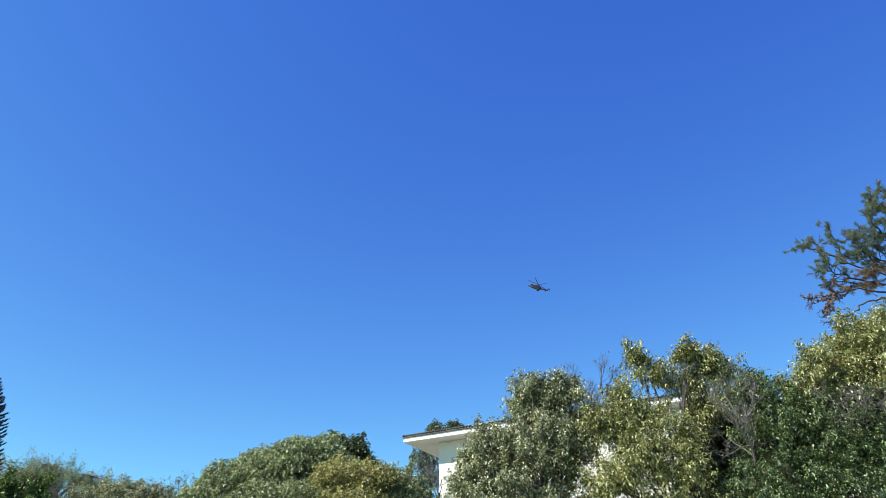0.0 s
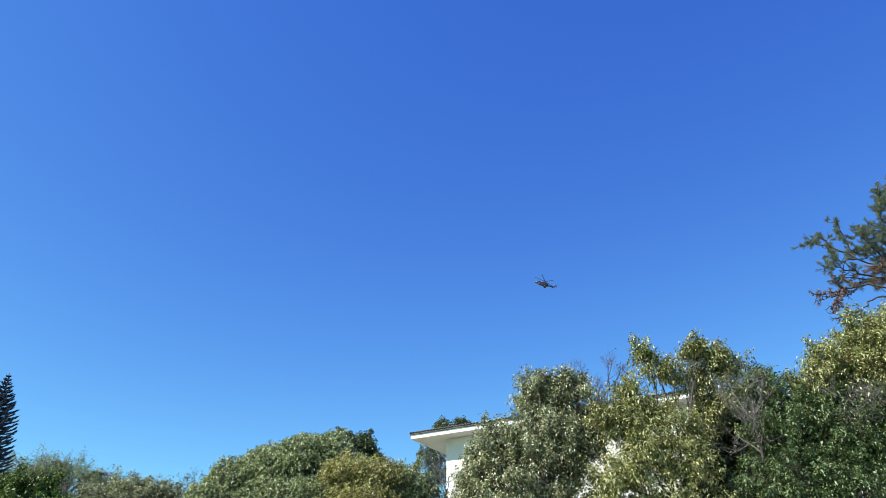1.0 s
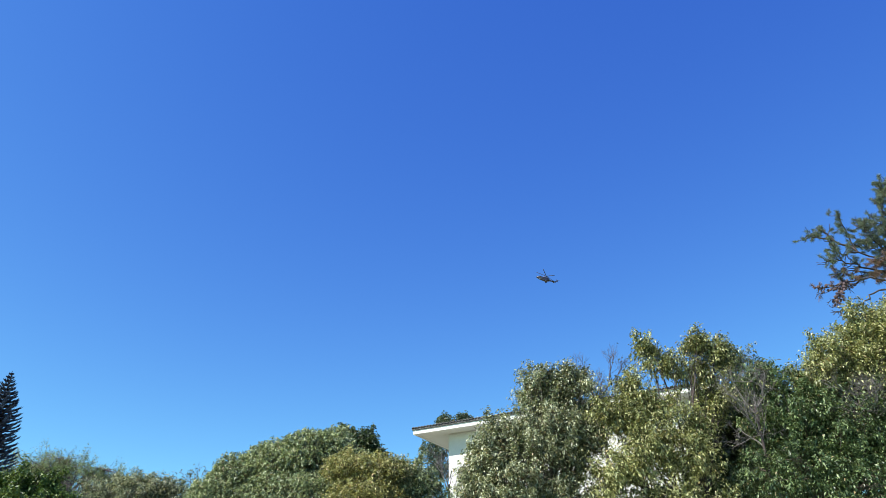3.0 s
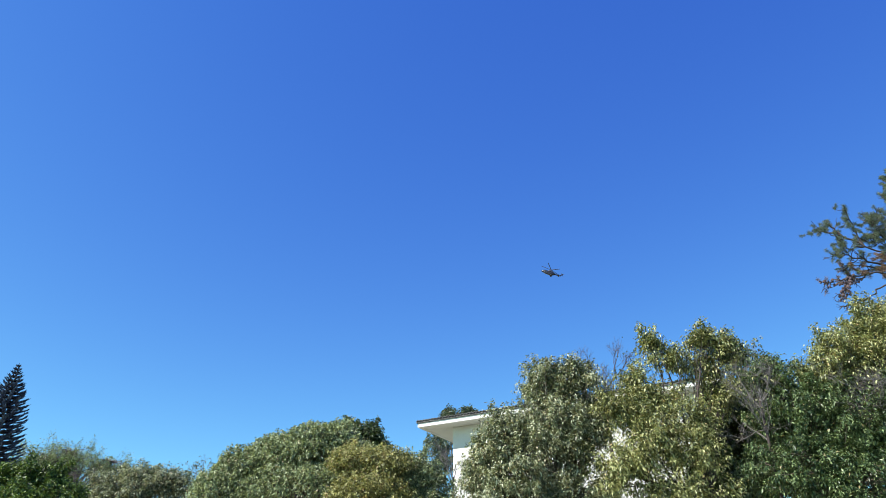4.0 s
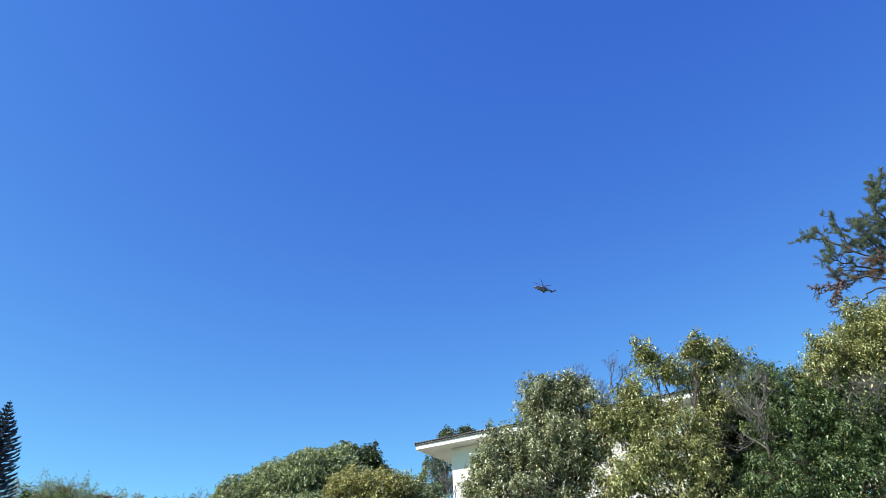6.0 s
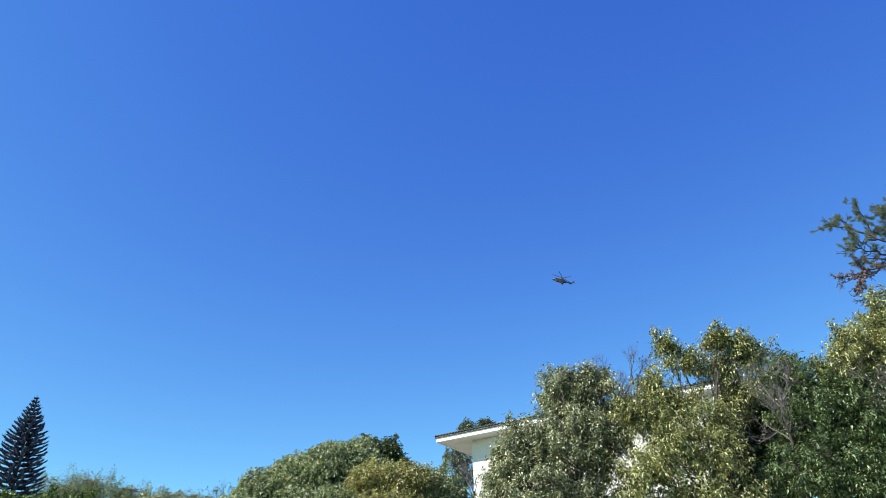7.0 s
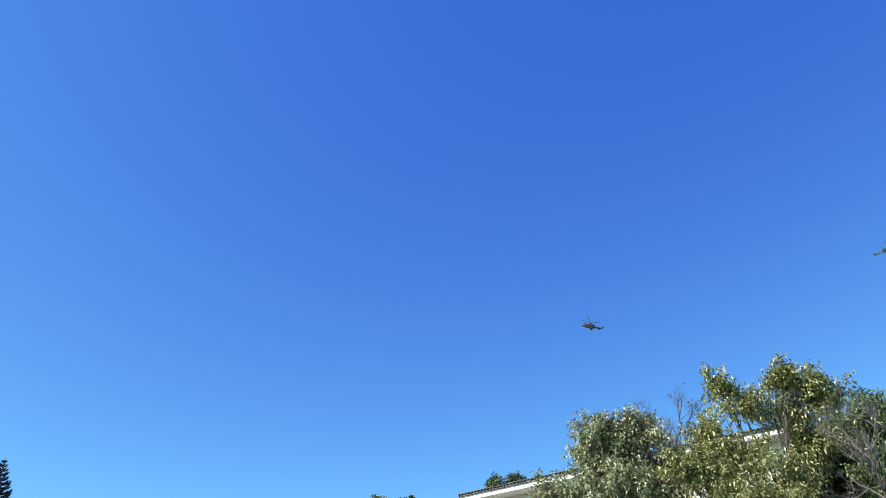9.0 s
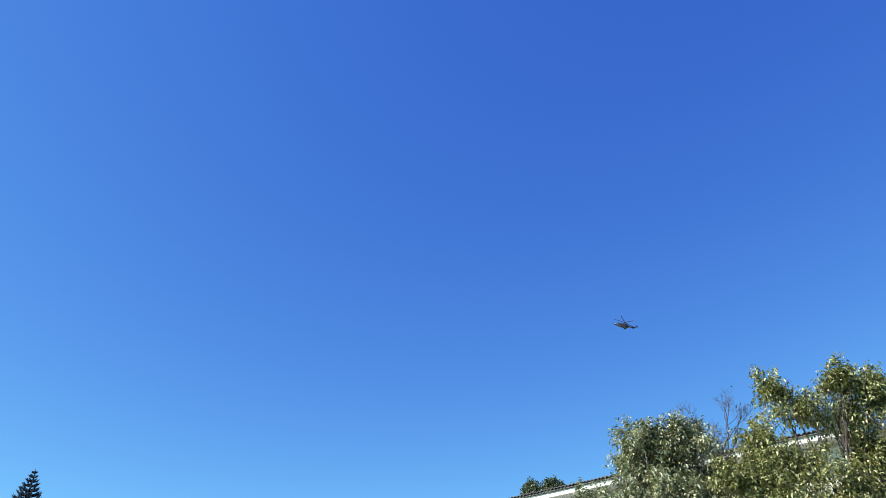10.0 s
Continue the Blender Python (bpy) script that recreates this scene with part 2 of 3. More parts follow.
def leafy_crown(lobes, per_m2, leaf, width, k=9, droop=0.3, ragged=0.24, inner=0.55, shoot=0.24, upright=0.45, clump=0.75, plume=0.062, curl=0.0, gaps=(), clear=0.15):
    """Leaves in tufts round the ends of shoots; returns the leaf mesh and the shoots as twigs."""
    P, D, which = shoot_tips(lobes, per_m2, ragged, inner, clump, plume)
    high = P[:, 2] > clear                     # no leaves on the lower trunk
    P, D, which = P[high], D[high], which[high]
    for gx, gy, gz, a, c in gaps:              # hollows where the crown has lost its leaves
        q = (P[:, 0] - gx - (P[:, 1] - gy) * 0.25) ** 2 / a ** 2 + (P[:, 2] - gz - (P[:, 1] - gy) * 0.22) ** 2 / c ** 2
        keep = q > rng.uniform(0.55, 1.25, len(P))
        P, D, which = P[keep], D[keep], which[keep]
    n = len(P)
    G = unit(D + rng.normal(0, 0.45, (n, 3)) + [0, 0, upright])
    s = rng.uniform(-1.0, 0.35, (n, k))
    base = (P[:, None] + G[:, None] * (s * shoot)[..., None]).reshape(-1, 3)
    g = np.repeat(G, k, 0)
    rad = unit(np.cross(g, rng.normal(0, 1, (n * k, 3))))
    d = g * rng.uniform(0.1, 0.8, (n * k, 1)) + rad * rng.uniform(0.5, 1.0, (n * k, 1)) + np.array([0, 0, -1.0]) * rng.uniform(-0.5, 0.5, (n * k, 1))
    if curl:
        d = g * rng.uniform(0.0, 0.7, (n * k, 1)) + rad + np.array([0, 0, 1.0]) * rng.uniform(-0.35, 0.55, (n * k, 1))
        V, F = arched_leaves(base, d, leaf, width, curl)
    else:
        V, F = leaves(base, d, leaf, width, droop)
    return V, F, P, G, which


def broad_tree(name, label, lobes, base, mat, bark=BARK, per_m2=240, leaf=0.082, width=0.033, trunk=0.11, category="tree",
               twig_share=0.08, group="", gaps=(), **kw):
    """A tree or bush: an Empty at its foot, a trunk, limbs to each bough, fine twigs and a leafy crown."""
    top = tagged(new(name), label, category, group)
    top.location = (*base, 0)
    o = np.array([*base, 0.0])
    lob = [(x - o[0], y - o[1], z, a * 1.01, b, c * 1.01, d) for x, y, z, a, b, c, d in lobes]
    holes = [(x - o[0], y - o[1], z, a, c) for x, y, z, a, c in gaps]
    V, F, P, G, which = leafy_crown(lob, per_m2, leaf, width, gaps=holes, **kw)
    cz = np.mean([q[2] for q in lob])
    fork = np.array([np.mean([q[0] for q in lob]) * 0.5, np.mean([q[1] for q in lob]) * 0.5, max(0.25, cz * 0.5)])
    way = bend((0, 0, -0.05), fork, 0, trunk * 0.4)
    v, f = tubes([(way, np.linspace(trunk * 1.35, trunk * 0.8, len(way)))], 9)
    link("trunk", v, f, bark, top, smooth=True)
    tw = []
    for i, q in enumerate(lob):
        c = np.array(q[:3])
        end = c + [0, 0, q[5] * 0.35]
        way = bend(fork, end, 0.12 * np.linalg.norm(end - fork) * 0.4, 0.05, 9)
        v, f = tubes([(way, np.linspace(trunk * 0.55, trunk * 0.12, 9))], 6)
        link("limb", v, f, bark, top, smooth=True)
        mine = np.flatnonzero(which == i)
        pick = mine[rng.random(len(mine)) < twig_share]
        for j in pick:
            start = way[rng.integers(4, 9)]
            tw.append((bend(start, P[j], 0.03, 0.03, 5), np.linspace(trunk * 0.09 + 0.004, 0.0025, 5)))
    if tw:
        v, f = tubes(tw, 4)
        tagged(link("twig", v, f, bark, top), kind="stuff")
    link("crown", V, F, mat, top)
    return top


# ---------------------------------------------------------------- ground
gv, gf = [], []
R = [0, 8, 16, 24, 32, 42, 60, 100, 200, 500, 1500, 4500]
seg = 48
for r in R[1:]:
    for k in range(seg):
        a = 2 * math.pi * k / seg
        x, y = r * math.cos(a), r * math.sin(a)
        gv.append((x, y, 0.0 if r < 45 else 0.4 * noise.noise(Vector((x * 0.01, y * 0.01, 0))) - 0.2))
gv.append((0, 0, 0))
for k in range(seg):
    gf.append((len(gv) - 1, k, (k + 1) % seg))
for i in range(len(R) - 2):
    for k in range(seg):
        a, b = i * seg + k, i * seg + (k + 1) % seg
        gf.append((a, a + seg, b + seg, b))
tagged(link("ground", gv, gf, GRASS), "dry green lawn spreading to the horizon", "ground", kind="structure")

# ---------------------------------------------------------------- house
EAVE = 9.68                            # height of the roof's edge
corner = Vector((-1.37, 30.0, 0))      # roof corner
along = Vector((0.874, -0.486, 0)).normalized()
inward = Vector((0.486, 0.874, 0)).normalized()
LONG, DEEP, OVER, OVER_END, FAR_END = 12.7, 7.5, 0.75, 1.33, 0.5
house = tagged(new("house"), "white stucco house with a flat dark-tiled roof edge behind trees", "house")
house.matrix_world = Matrix(((along.x, inward.x, 0, corner.x), (along.y, inward.y, 0, corner.y), (0, 0, 1, 0), (0, 0, 0, 1)))


def box(bm, x0, x1, y0, y1, z0, z1, bevel=0.0):
    g = bmesh.ops.create_cube(bm, size=1.0, matrix=Matrix.LocRotScale(((x0 + x1) / 2, (y0 + y1) / 2, (z0 + z1) / 2), None, (x1 - x0, y1 - y0, z1 - z0)))
    if bevel:
        es = list({e for v in g["verts"] for e in v.link_edges})
        bmesh.ops.bevel(bm, geom=es, offset=bevel, segments=2, affect="EDGES")


def house_part(name, mat, x0, x1, y0, y1, z0, z1, bevel=0.0, label=""):
    bm = bmesh.new()
    box(bm, x0, x1, y0, y1, z0, z1, bevel)
    return part(name, bm, mat, house, label)


SOFF = EAVE - 0.21                      # underside of the eaves
house_part("wall", STUCCO, OVER_END, LONG - FAR_END, OVER, OVER + 0.24, 0, SOFF, 0.012, "white stucco front wall")
house_part("wall", STUCCO, OVER_END, LONG - FAR_END, DEEP - OVER - 0.24, DEEP - OVER, 0, SOFF, 0.012)
house_part("wall", STUCCO, OVER_END, OVER_END + 0.24, OVER + 0.242, DEEP - OVER - 0.242, 0, SOFF, 0.012)
house_part("wall", STUCCO, LONG - FAR_END - 0.24, LONG - FAR_END, OVER + 0.242, DEEP - OVER - 0.242, 0, SOFF, 0.012)
house_part("soffit", PAINT, 0.09, LONG - 0.09, 0.09, DEEP - 0.09, SOFF + 0.002, SOFF + 0.10, 0, "white painted eaves underside")
for x0, x1, y0, y1 in ((0, LONG, 0, 0.086), (0, LONG, DEEP - 0.086, DEEP), (0, 0.086, 0.088, DEEP - 0.088), (LONG - 0.086, LONG, 0.088, DEEP - 0.088)):
    house_part("fascia", PAINT, x0, x1, y0, y1, SOFF - 0.012, EAVE - 0.045, 0.008, "white fascia board")
house_part("eave_board", TILE, -0.04, LONG + 0.04, -0.05, 0.08, EAVE - 0.042, EAVE + 0.012, 0.006, "dark grey eaves board")
house_part("eave_board", TILE, -0.05, 0.08, 0.084, DEEP, EAVE - 0.042, EAVE + 0.012, 0.006)
# low roof, hipped very slightly
bm = bmesh.new()
ring = [bm.verts.new(p) for p in ((0.02, 0.02, EAVE - 0.04), (LONG - 0.02, 0.02, EAVE - 0.04), (LONG - 0.02, DEEP - 0.02, EAVE - 0.04), (0.02, DEEP - 0.02, EAVE - 0.04))]
ridge = [bm.verts.new((DEEP / 2, DEEP / 2, EAVE + 0.25)), bm.verts.new((LONG - DEEP / 2, DEEP / 2, EAVE + 0.25))]
bm.faces.new(ring[::-1])
for q in ((ring[0], ring[1], ridge[1], ridge[0]), (ring[2], ring[3], ridge[0], ridge[1])):
    bm.faces.new(q)
bm.faces.new((ring[1], ring[2], ridge[1]))
bm.faces.new((ring[3], ring[0], ridge[0]))
part("roof", bm, TILE, house, "dark tiled low hip roof")

# ---------------------------------------------------------------- broadleaf trees beside the house
ROUND_TREE = [
    (2.30, 16.50, 7.14, 0.61, 0.58, 0.55, 1.00),
    (3.05, 16.60, 7.06, 0.70, 0.65, 0.61, 1.00),
    (2.52, 16.20, 5.95, 0.95, 0.88, 0.82, 1.00),
    (1.29, 16.30, 5.74, 0.68, 0.64, 0.61, 1.00),
    (0.87, 16.20, 5.03, 0.51, 0.56, 0.61, 1.00),
    (0.64, 16.20, 4.85, 0.40, 0.42, 0.60, 1.00),
    (1.83, 15.90, 4.87, 0.95, 0.84, 0.73, 0.80),
    (3.05, 16.10, 5.53, 0.71, 0.71, 0.71, 1.00),
    (1.42, 16.00, 3.94, 1.16, 0.95, 0.73, 1.00),
    (2.84, 16.00, 4.11, 0.98, 0.86, 0.74, 1.00), (3.78, 16.50, 6.51, 0.35, 0.33, 0.30, 1.00)]
OPEN_TREE = [
    (5.12, 16.60, 8.06, 0.37, 0.37, 0.37, 0.75),
    (5.46, 16.50, 7.63, 0.62, 0.53, 0.45, 0.45),
    (6.25, 16.40, 8.15, 0.38, 0.37, 0.36, 1.00),
    (6.84, 16.50, 8.05, 0.46, 0.40, 0.34, 0.80),
    (7.28, 16.60, 7.83, 0.37, 0.37, 0.37, 0.85),
    (6.42, 16.60, 7.49, 0.84, 0.70, 0.56, 0.42),
    (4.46, 16.20, 6.98, 0.44, 0.44, 0.44, 0.75),
    (3.99, 15.80, 6.14, 0.57, 0.53, 0.49, 1.00),
    (4.85, 16.00, 6.46, 0.66, 0.56, 0.45, 0.70),
    (4.61, 15.60, 5.54, 0.91, 0.81, 0.70, 0.75),
    (5.68, 15.90, 5.97, 0.65, 0.58, 0.52, 0.60),
    (5.40, 15.50, 5.08, 0.64, 0.64, 0.64, 0.50),
    (3.86, 15.50, 4.78, 0.93, 0.81, 0.68, 0.72),
    (4.82, 15.40, 4.13, 1.07, 0.89, 0.71, 0.65),
    (6.51, 16.40, 6.71, 0.54, 0.50, 0.46, 0.60)]
DARK_TREE = [
    (7.45, 15.80, 6.90, 0.66, 0.60, 0.53, 1.00),
    (7.33, 15.90, 5.93, 0.54, 0.63, 0.73, 0.80),
    (7.86, 15.40, 6.05, 0.78, 0.80, 0.81, 1.00),
    (6.95, 15.80, 4.73, 0.62, 0.69, 0.77, 0.80),
    (7.52, 14.90, 4.66, 1.01, 0.87, 0.73, 1.00),
    (8.27, 14.70, 4.34, 1.03, 0.89, 0.76, 1.00),
    (8.72, 15.00, 5.57, 0.93, 0.84, 0.75, 1.00),
    (9.64, 14.80, 5.22, 1.07, 1.07, 1.07, 0.50),
    (11.10, 15.00, 5.75, 1.10, 1.10, 1.10, 0.20), (9.86, 15.30, 6.34, 0.84, 0.67, 0.51, 1.00),
    (8.53, 15.40, 6.44, 0.64, 0.55, 0.46, 1.00)]
TALL_TREE = [
    (10.16, 15.40, 7.99, 0.86, 0.78, 0.70, 1.00),
    (9.18, 15.40, 7.38, 0.74, 0.67, 0.61, 1.00),
    (11.31, 15.60, 8.47, 0.96, 0.84, 0.72, 0.60),
    (8.52, 15.40, 6.88, 0.60, 0.55, 0.49, 1.00),
    (9.87, 15.30, 7.00, 0.91, 0.78, 0.65, 0.60),
    (10.69, 15.20, 7.10, 1.16, 1.04, 0.91, 0.35),
    (12.16, 15.50, 7.77, 1.07, 1.07, 1.07, 0.20)]
MOUND = [
    (-5.68, 20.00, 5.48, 0.97, 0.91, 0.84, 1.00),
    (-4.76, 20.00, 5.82, 0.98, 0.92, 0.87, 1.00),
    (-3.87, 20.00, 6.10, 0.95, 0.93, 0.90, 1.00),
    (-3.15, 20.20, 6.20, 0.67, 0.79, 0.90, 1.00),
    (-2.50, 20.00, 5.68, 0.79, 0.76, 0.72, 1.00),
    (-3.99, 19.60, 4.82, 1.81, 1.30, 0.91, 1.00),
    (-6.16, 19.60, 4.88, 0.90, 0.83, 0.78, 1.00)]
DOME = [
    (-3.22, 22.40, 7.32, 0.43, 0.44, 0.45, 1.00),
    (-2.63, 22.40, 7.18, 0.49, 0.49, 0.49, 1.00),
    (-2.31, 22.40, 6.81, 0.43, 0.42, 0.41, 1.00),
    (-2.93, 22.40, 6.81, 0.72, 0.59, 0.47, 1.00)]
YELLOW = [
    (-2.55, 18.80, 5.58, 0.71, 0.61, 0.51, 1.00),
    (-1.72, 18.80, 5.46, 0.78, 0.68, 0.56, 1.00),
    (-2.05, 18.60, 4.66, 1.15, 0.98, 0.65, 1.00)]
SIDE = [
    (-0.95, 19.10, 5.52, 0.56, 0.51, 0.50, 1.00),
    (-1.20, 18.90, 4.95, 0.62, 0.55, 0.50, 0.90),
    (-0.58, 19.20, 5.02, 0.56, 0.52, 0.53, 1.00),
    (-0.85, 18.90, 4.40, 0.90, 0.70, 0.55, 1.00)]
BLUE = [
    (-0.55, 34.50, 9.86, 0.72, 0.61, 0.50, 1.00),
    (-0.05, 34.50, 9.27, 0.66, 0.74, 0.82, 0.70),
    (-0.87, 34.50, 9.00, 0.68, 0.68, 0.68, 0.90)]
BEHIND = [
    (-0.03, 40.00, 12.79, 0.46, 0.43, 0.39, 1.00),
    (0.92, 40.00, 12.93, 0.49, 0.46, 0.43, 1.00),
    (0.52, 40.00, 11.82, 1.10, 1.03, 0.97, 1.00)]
SHRUB = [
    (-9.98, 17.00, 4.98, 0.35, 0.34, 0.32, 1.00),
    (-9.43, 17.00, 4.93, 0.32, 0.31, 0.29, 1.00),
    (-9.62, 17.00, 4.78, 0.53, 0.41, 0.29, 1.00),
    (-10.21, 17.00, 4.78, 0.53, 0.49, 0.45, 1.00),
    (-9.07, 17.00, 4.60, 0.34, 0.30, 0.27, 1.00),
    (-11.09, 17.00, 4.70, 0.80, 0.66, 0.53, 1.00),
    (-9.64, 16.80, 4.20, 1.04, 0.78, 0.52, 1.00)]
FEATHER = [
    (-13.94, 26.00, 7.30, 1.36, 0.99, 0.62, 0.90),
    (-12.49, 26.00, 7.02, 1.03, 0.76, 0.49, 0.90),
    (-15.06, 26.00, 7.04, 1.44, 1.15, 0.86, 0.90),
    (-11.09, 26.00, 6.70, 0.92, 0.66, 0.41, 0.90)]
OLIVE = [
    (-9.60, 23.00, 6.01, 1.12, 0.80, 0.49, 1.00),
    (-8.78, 23.00, 5.80, 0.70, 0.60, 0.45, 1.00),
    (-10.23, 22.60, 5.56, 1.40, 1.01, 0.61, 1.00)]
# lobes of an added tree that fills the shaded gap between broadleaf trees
SHADE_FILLER = [
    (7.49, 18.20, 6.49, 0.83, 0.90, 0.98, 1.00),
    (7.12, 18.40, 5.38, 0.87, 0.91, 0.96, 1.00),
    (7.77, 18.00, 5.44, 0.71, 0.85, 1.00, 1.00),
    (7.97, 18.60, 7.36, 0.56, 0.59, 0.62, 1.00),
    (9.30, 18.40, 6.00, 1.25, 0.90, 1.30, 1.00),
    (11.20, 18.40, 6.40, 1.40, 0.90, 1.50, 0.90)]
HOLLOWS = [                             # where the pale house wall shows between boughs; last two open on shade filler
    (2.43, 16.0, 4.93, 0.26, 0.17), (2.85, 16.0, 5.00, 0.16, 0.14), (2.30, 16.0, 5.22, 0.13, 0.10), (1.35, 16.0, 4.72, 0.12, 0.10),
    (4.10, 16.0, 4.58, 0.27, 0.17), (4.50, 16.0, 4.64, 0.13, 0.10), (5.67, 16.0, 4.82, 0.15, 0.13), (5.82, 16.0, 4.55, 0.15, 0.18),
    (5.36, 16.0, 5.92, 0.17, 0.15), (6.35, 16.0, 5.35, 0.20, 0.40), (6.80, 16.0, 5.60, 0.24, 0.28)]
broad_tree("broadleaf_tree", "dense rounded olive-green broadleaf tree in front of house", ROUND_TREE, (2.3, 16.3), LEAF_OLIVE, per_m2=205, k=8, leaf=0.098, width=0.037, curl=0.45, ragged=0.17, shoot=0.27, clear=3.6, gaps=HOLLOWS)
broad_tree("broadleaf_tree", "open yellow-green broadleaf tree with thin sparse top", OPEN_TREE, (5.6, 16.0), LEAF_YELLOW, bark=BARK_DARK, trunk=0.075, per_m2=180, k=8, leaf=0.106, width=0.038, curl=0.5, twig_share=0.05, ragged=0.26, inner=0.85, shoot=0.30, clump=0.85, plume=0.06, clear=3.6, gaps=HOLLOWS)
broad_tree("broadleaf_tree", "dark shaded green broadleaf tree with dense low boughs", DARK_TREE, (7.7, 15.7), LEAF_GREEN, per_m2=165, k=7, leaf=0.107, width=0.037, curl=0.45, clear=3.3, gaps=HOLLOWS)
# added backing tree: its dark leaf colour stands in for shade in the gap
broad_tree("shade_filler_tree", "dark-leaved filler tree added as shade between two broadleaf trees", SHADE_FILLER, (8.3, 18.4), LEAF_DARK, bark=BARK_DARK, per_m2=85, leaf=0.13, width=0.06, clear=3.6)
broad_tree("broadleaf_tree", "tall yellow-green broadleaf tree with bushy sunlit top", TALL_TREE, (10.6, 15.2), LEAF_YELLOW, per_m2=185, k=7, leaf=0.106, width=0.037, curl=0.5, shoot=0.28)
broad_tree("mounded_tree", "large grey-green mounded tree in full sunlight", MOUND, (-4.6, 20.0), LEAF_GREY, per_m2=215, leaf=0.078, width=0.036, trunk=0.1, clump=0.15, plume=0.05, ragged=0.05, inner=0.4, shoot=0.10, upright=0.12, clear=4.7)
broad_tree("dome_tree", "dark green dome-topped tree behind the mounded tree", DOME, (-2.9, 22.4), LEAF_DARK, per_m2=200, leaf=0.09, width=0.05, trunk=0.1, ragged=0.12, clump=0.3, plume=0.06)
broad_tree("golden_tree", "golden-green thin-leaved small tree beside the house", YELLOW, (-1.9, 18.9), LEAF_TAN, per_m2=190, trunk=0.08, ragged=0.15, clump=0.3, clear=4.3)
broad_tree("olive_tree", "olive-green small tree between golden tree and house wall", SIDE, (-0.9, 19.1), LEAF_GREY, per_m2=170, leaf=0.09, width=0.032, trunk=0.07, ragged=0.2)
broad_tree("tree", "thin blue-green tree standing past the house end", BLUE, (-0.5, 34.6), LEAF_BLUE, per_m2=26, leaf=0.15, width=0.06)
broad_tree("tree", "small blue-green treetop showing over the roof", BEHIND, (0.6, 40.2), LEAF_BLUE, per_m2=50, leaf=0.2, width=0.07)
broad_tree("round_tree", "fresh green dense rounded tree beside the conifer", SHRUB, (-10.4, 17.0), LEAF_FRESH, per_m2=200, leaf=0.08, width=0.05, trunk=0.08, ragged=0.2, clear=4.1)
broad_tree("feathery_tree", "light green feathery tree with fine sparse twigs", FEATHER, (-13.6, 26.0), LEAF_LIGHT, bark=TWIG_PURPLE, per_m2=75, k=10, leaf=0.075, width=0.018, twig_share=0.35, ragged=0.35, inner=0.9, shoot=0.35, upright=0.8)
broad_tree("olive_tree", "olive-grey small tree between feathery and mounded trees", OLIVE, (-9.6, 23.0), LEAF_OLIVE, per_m2=110, leaf=0.09, width=0.032, trunk=0.08, twig_share=0.15, inner=0.8)


# ---------------------------------------------------------------- bare twigs
def twiggery(p, d, length, r, depth, out, spread=0.5, up=0.15):
    """Bare branches that fork into ever finer twigs."""
    d = unit(np.asarray(d, float))
    k = 5
    pts = [np.asarray(p, float)]
    for _ in range(k - 1):
        d = unit(d + rng.normal(0, 0.13, 3) + [0, 0, up * 0.3])
        pts.append(pts[-1] + d * length / (k - 1))
    out.append((pts, np.linspace(r, r * 0.6, k)))
    if depth:
        for _ in range(int(rng.integers(2, 5))):
            a = pts[int(rng.integers(2, k))]
            twiggery(a, d + rng.normal(0, spread, 3) + [0, 0, up], length * rng.uniform(0.5, 0.82), r * 0.58, depth - 1, out, spread, up)


def bare_tree(name, label, base, height, length, r, depth, mat, leaf_mat=None, count=0, spread=0.5, category="tree", limbs=5, leaf=0.085, flat=0.9, group=""):
    top = tagged(new(name), label, category, group)
    top.location = (*base, 0)
    v, f = tubes([(bend((0, 0, -0.05), (0, 0, height), 0, r * 0.5), np.linspace(r * 1.6, r, 7))], 8)
    link("trunk", v, f, BARK_DARK, top, smooth=True)
    ends = []
    for k in range(limbs):
        out = []
        a = k * 2 * math.pi / limbs + rng.uniform(-0.3, 0.3)
        twiggery((0, 0, height * rng.uniform(0.85, 1.0)), (math.cos(a) * 0.55, math.sin(a) * 0.4, flat), length, r * 0.55, depth, out, spread)
        v, f = tubes(out, 3)
        link("branch", v, f, mat, top)
        ends += [q[0][-1] for q in out[3:]]
    if count:
        P = np.array(ends)[rng.integers(0, len(ends), count)] + rng.normal(0, 0.05, (count, 3))
        V, F = leaves(P, rng.normal(0, 1, (count, 3)) + [0, 0, -0.2], leaf, leaf * 0.4)
        link("foliage", V, F, leaf_mat, top)
    return top


bare_tree("bare_tree", "leafless purplish twiggy tree between two broadleaf trees", (4.35, 19.0), 7.4, 0.68, 0.045, 5, TWIG_PURPLE, LEAF_BLUE, 60, 0.42, limbs=8)
bare_tree("sapling", "thin bare sapling with few leaves beside the bush", (-7.45, 21.4), 5.95, 0.42, 0.02, 4, TWIG_PURPLE, LEAF_BLUE, 150, 0.5)
bare_tree("sapling", "slender twiggy shoot rising behind the mounded tree", (-5.4, 20.7), 6.2, 0.26, 0.016, 3, TWIG_PURPLE, LEAF_GREY, 110, 0.5)
bare_tree("dead_tree", "grey leafless twiggy tree among the broadleaf trees", (6.95, 15.3), 6.2, 0.66, 0.030, 5, TWIG, LEAF_YELLOW, 120, 0.85, limbs=9, flat=0.55)
bare_tree("bare_tree", "thin leafless grey tree against the white wall", (0.15, 27.5), 6.9, 0.7, 0.04, 4, TWIG, LEAF_BLUE, 60, 0.5)
bare_tree("bare_tree", "purplish leafless tree in front of the feathery tree", (-12.9, 24.4), 5.75, 0.52, 0.045, 5, TWIG_PURPLE, LEAF_LIGHT, 160, 0.5, limbs=7, leaf=0.06)
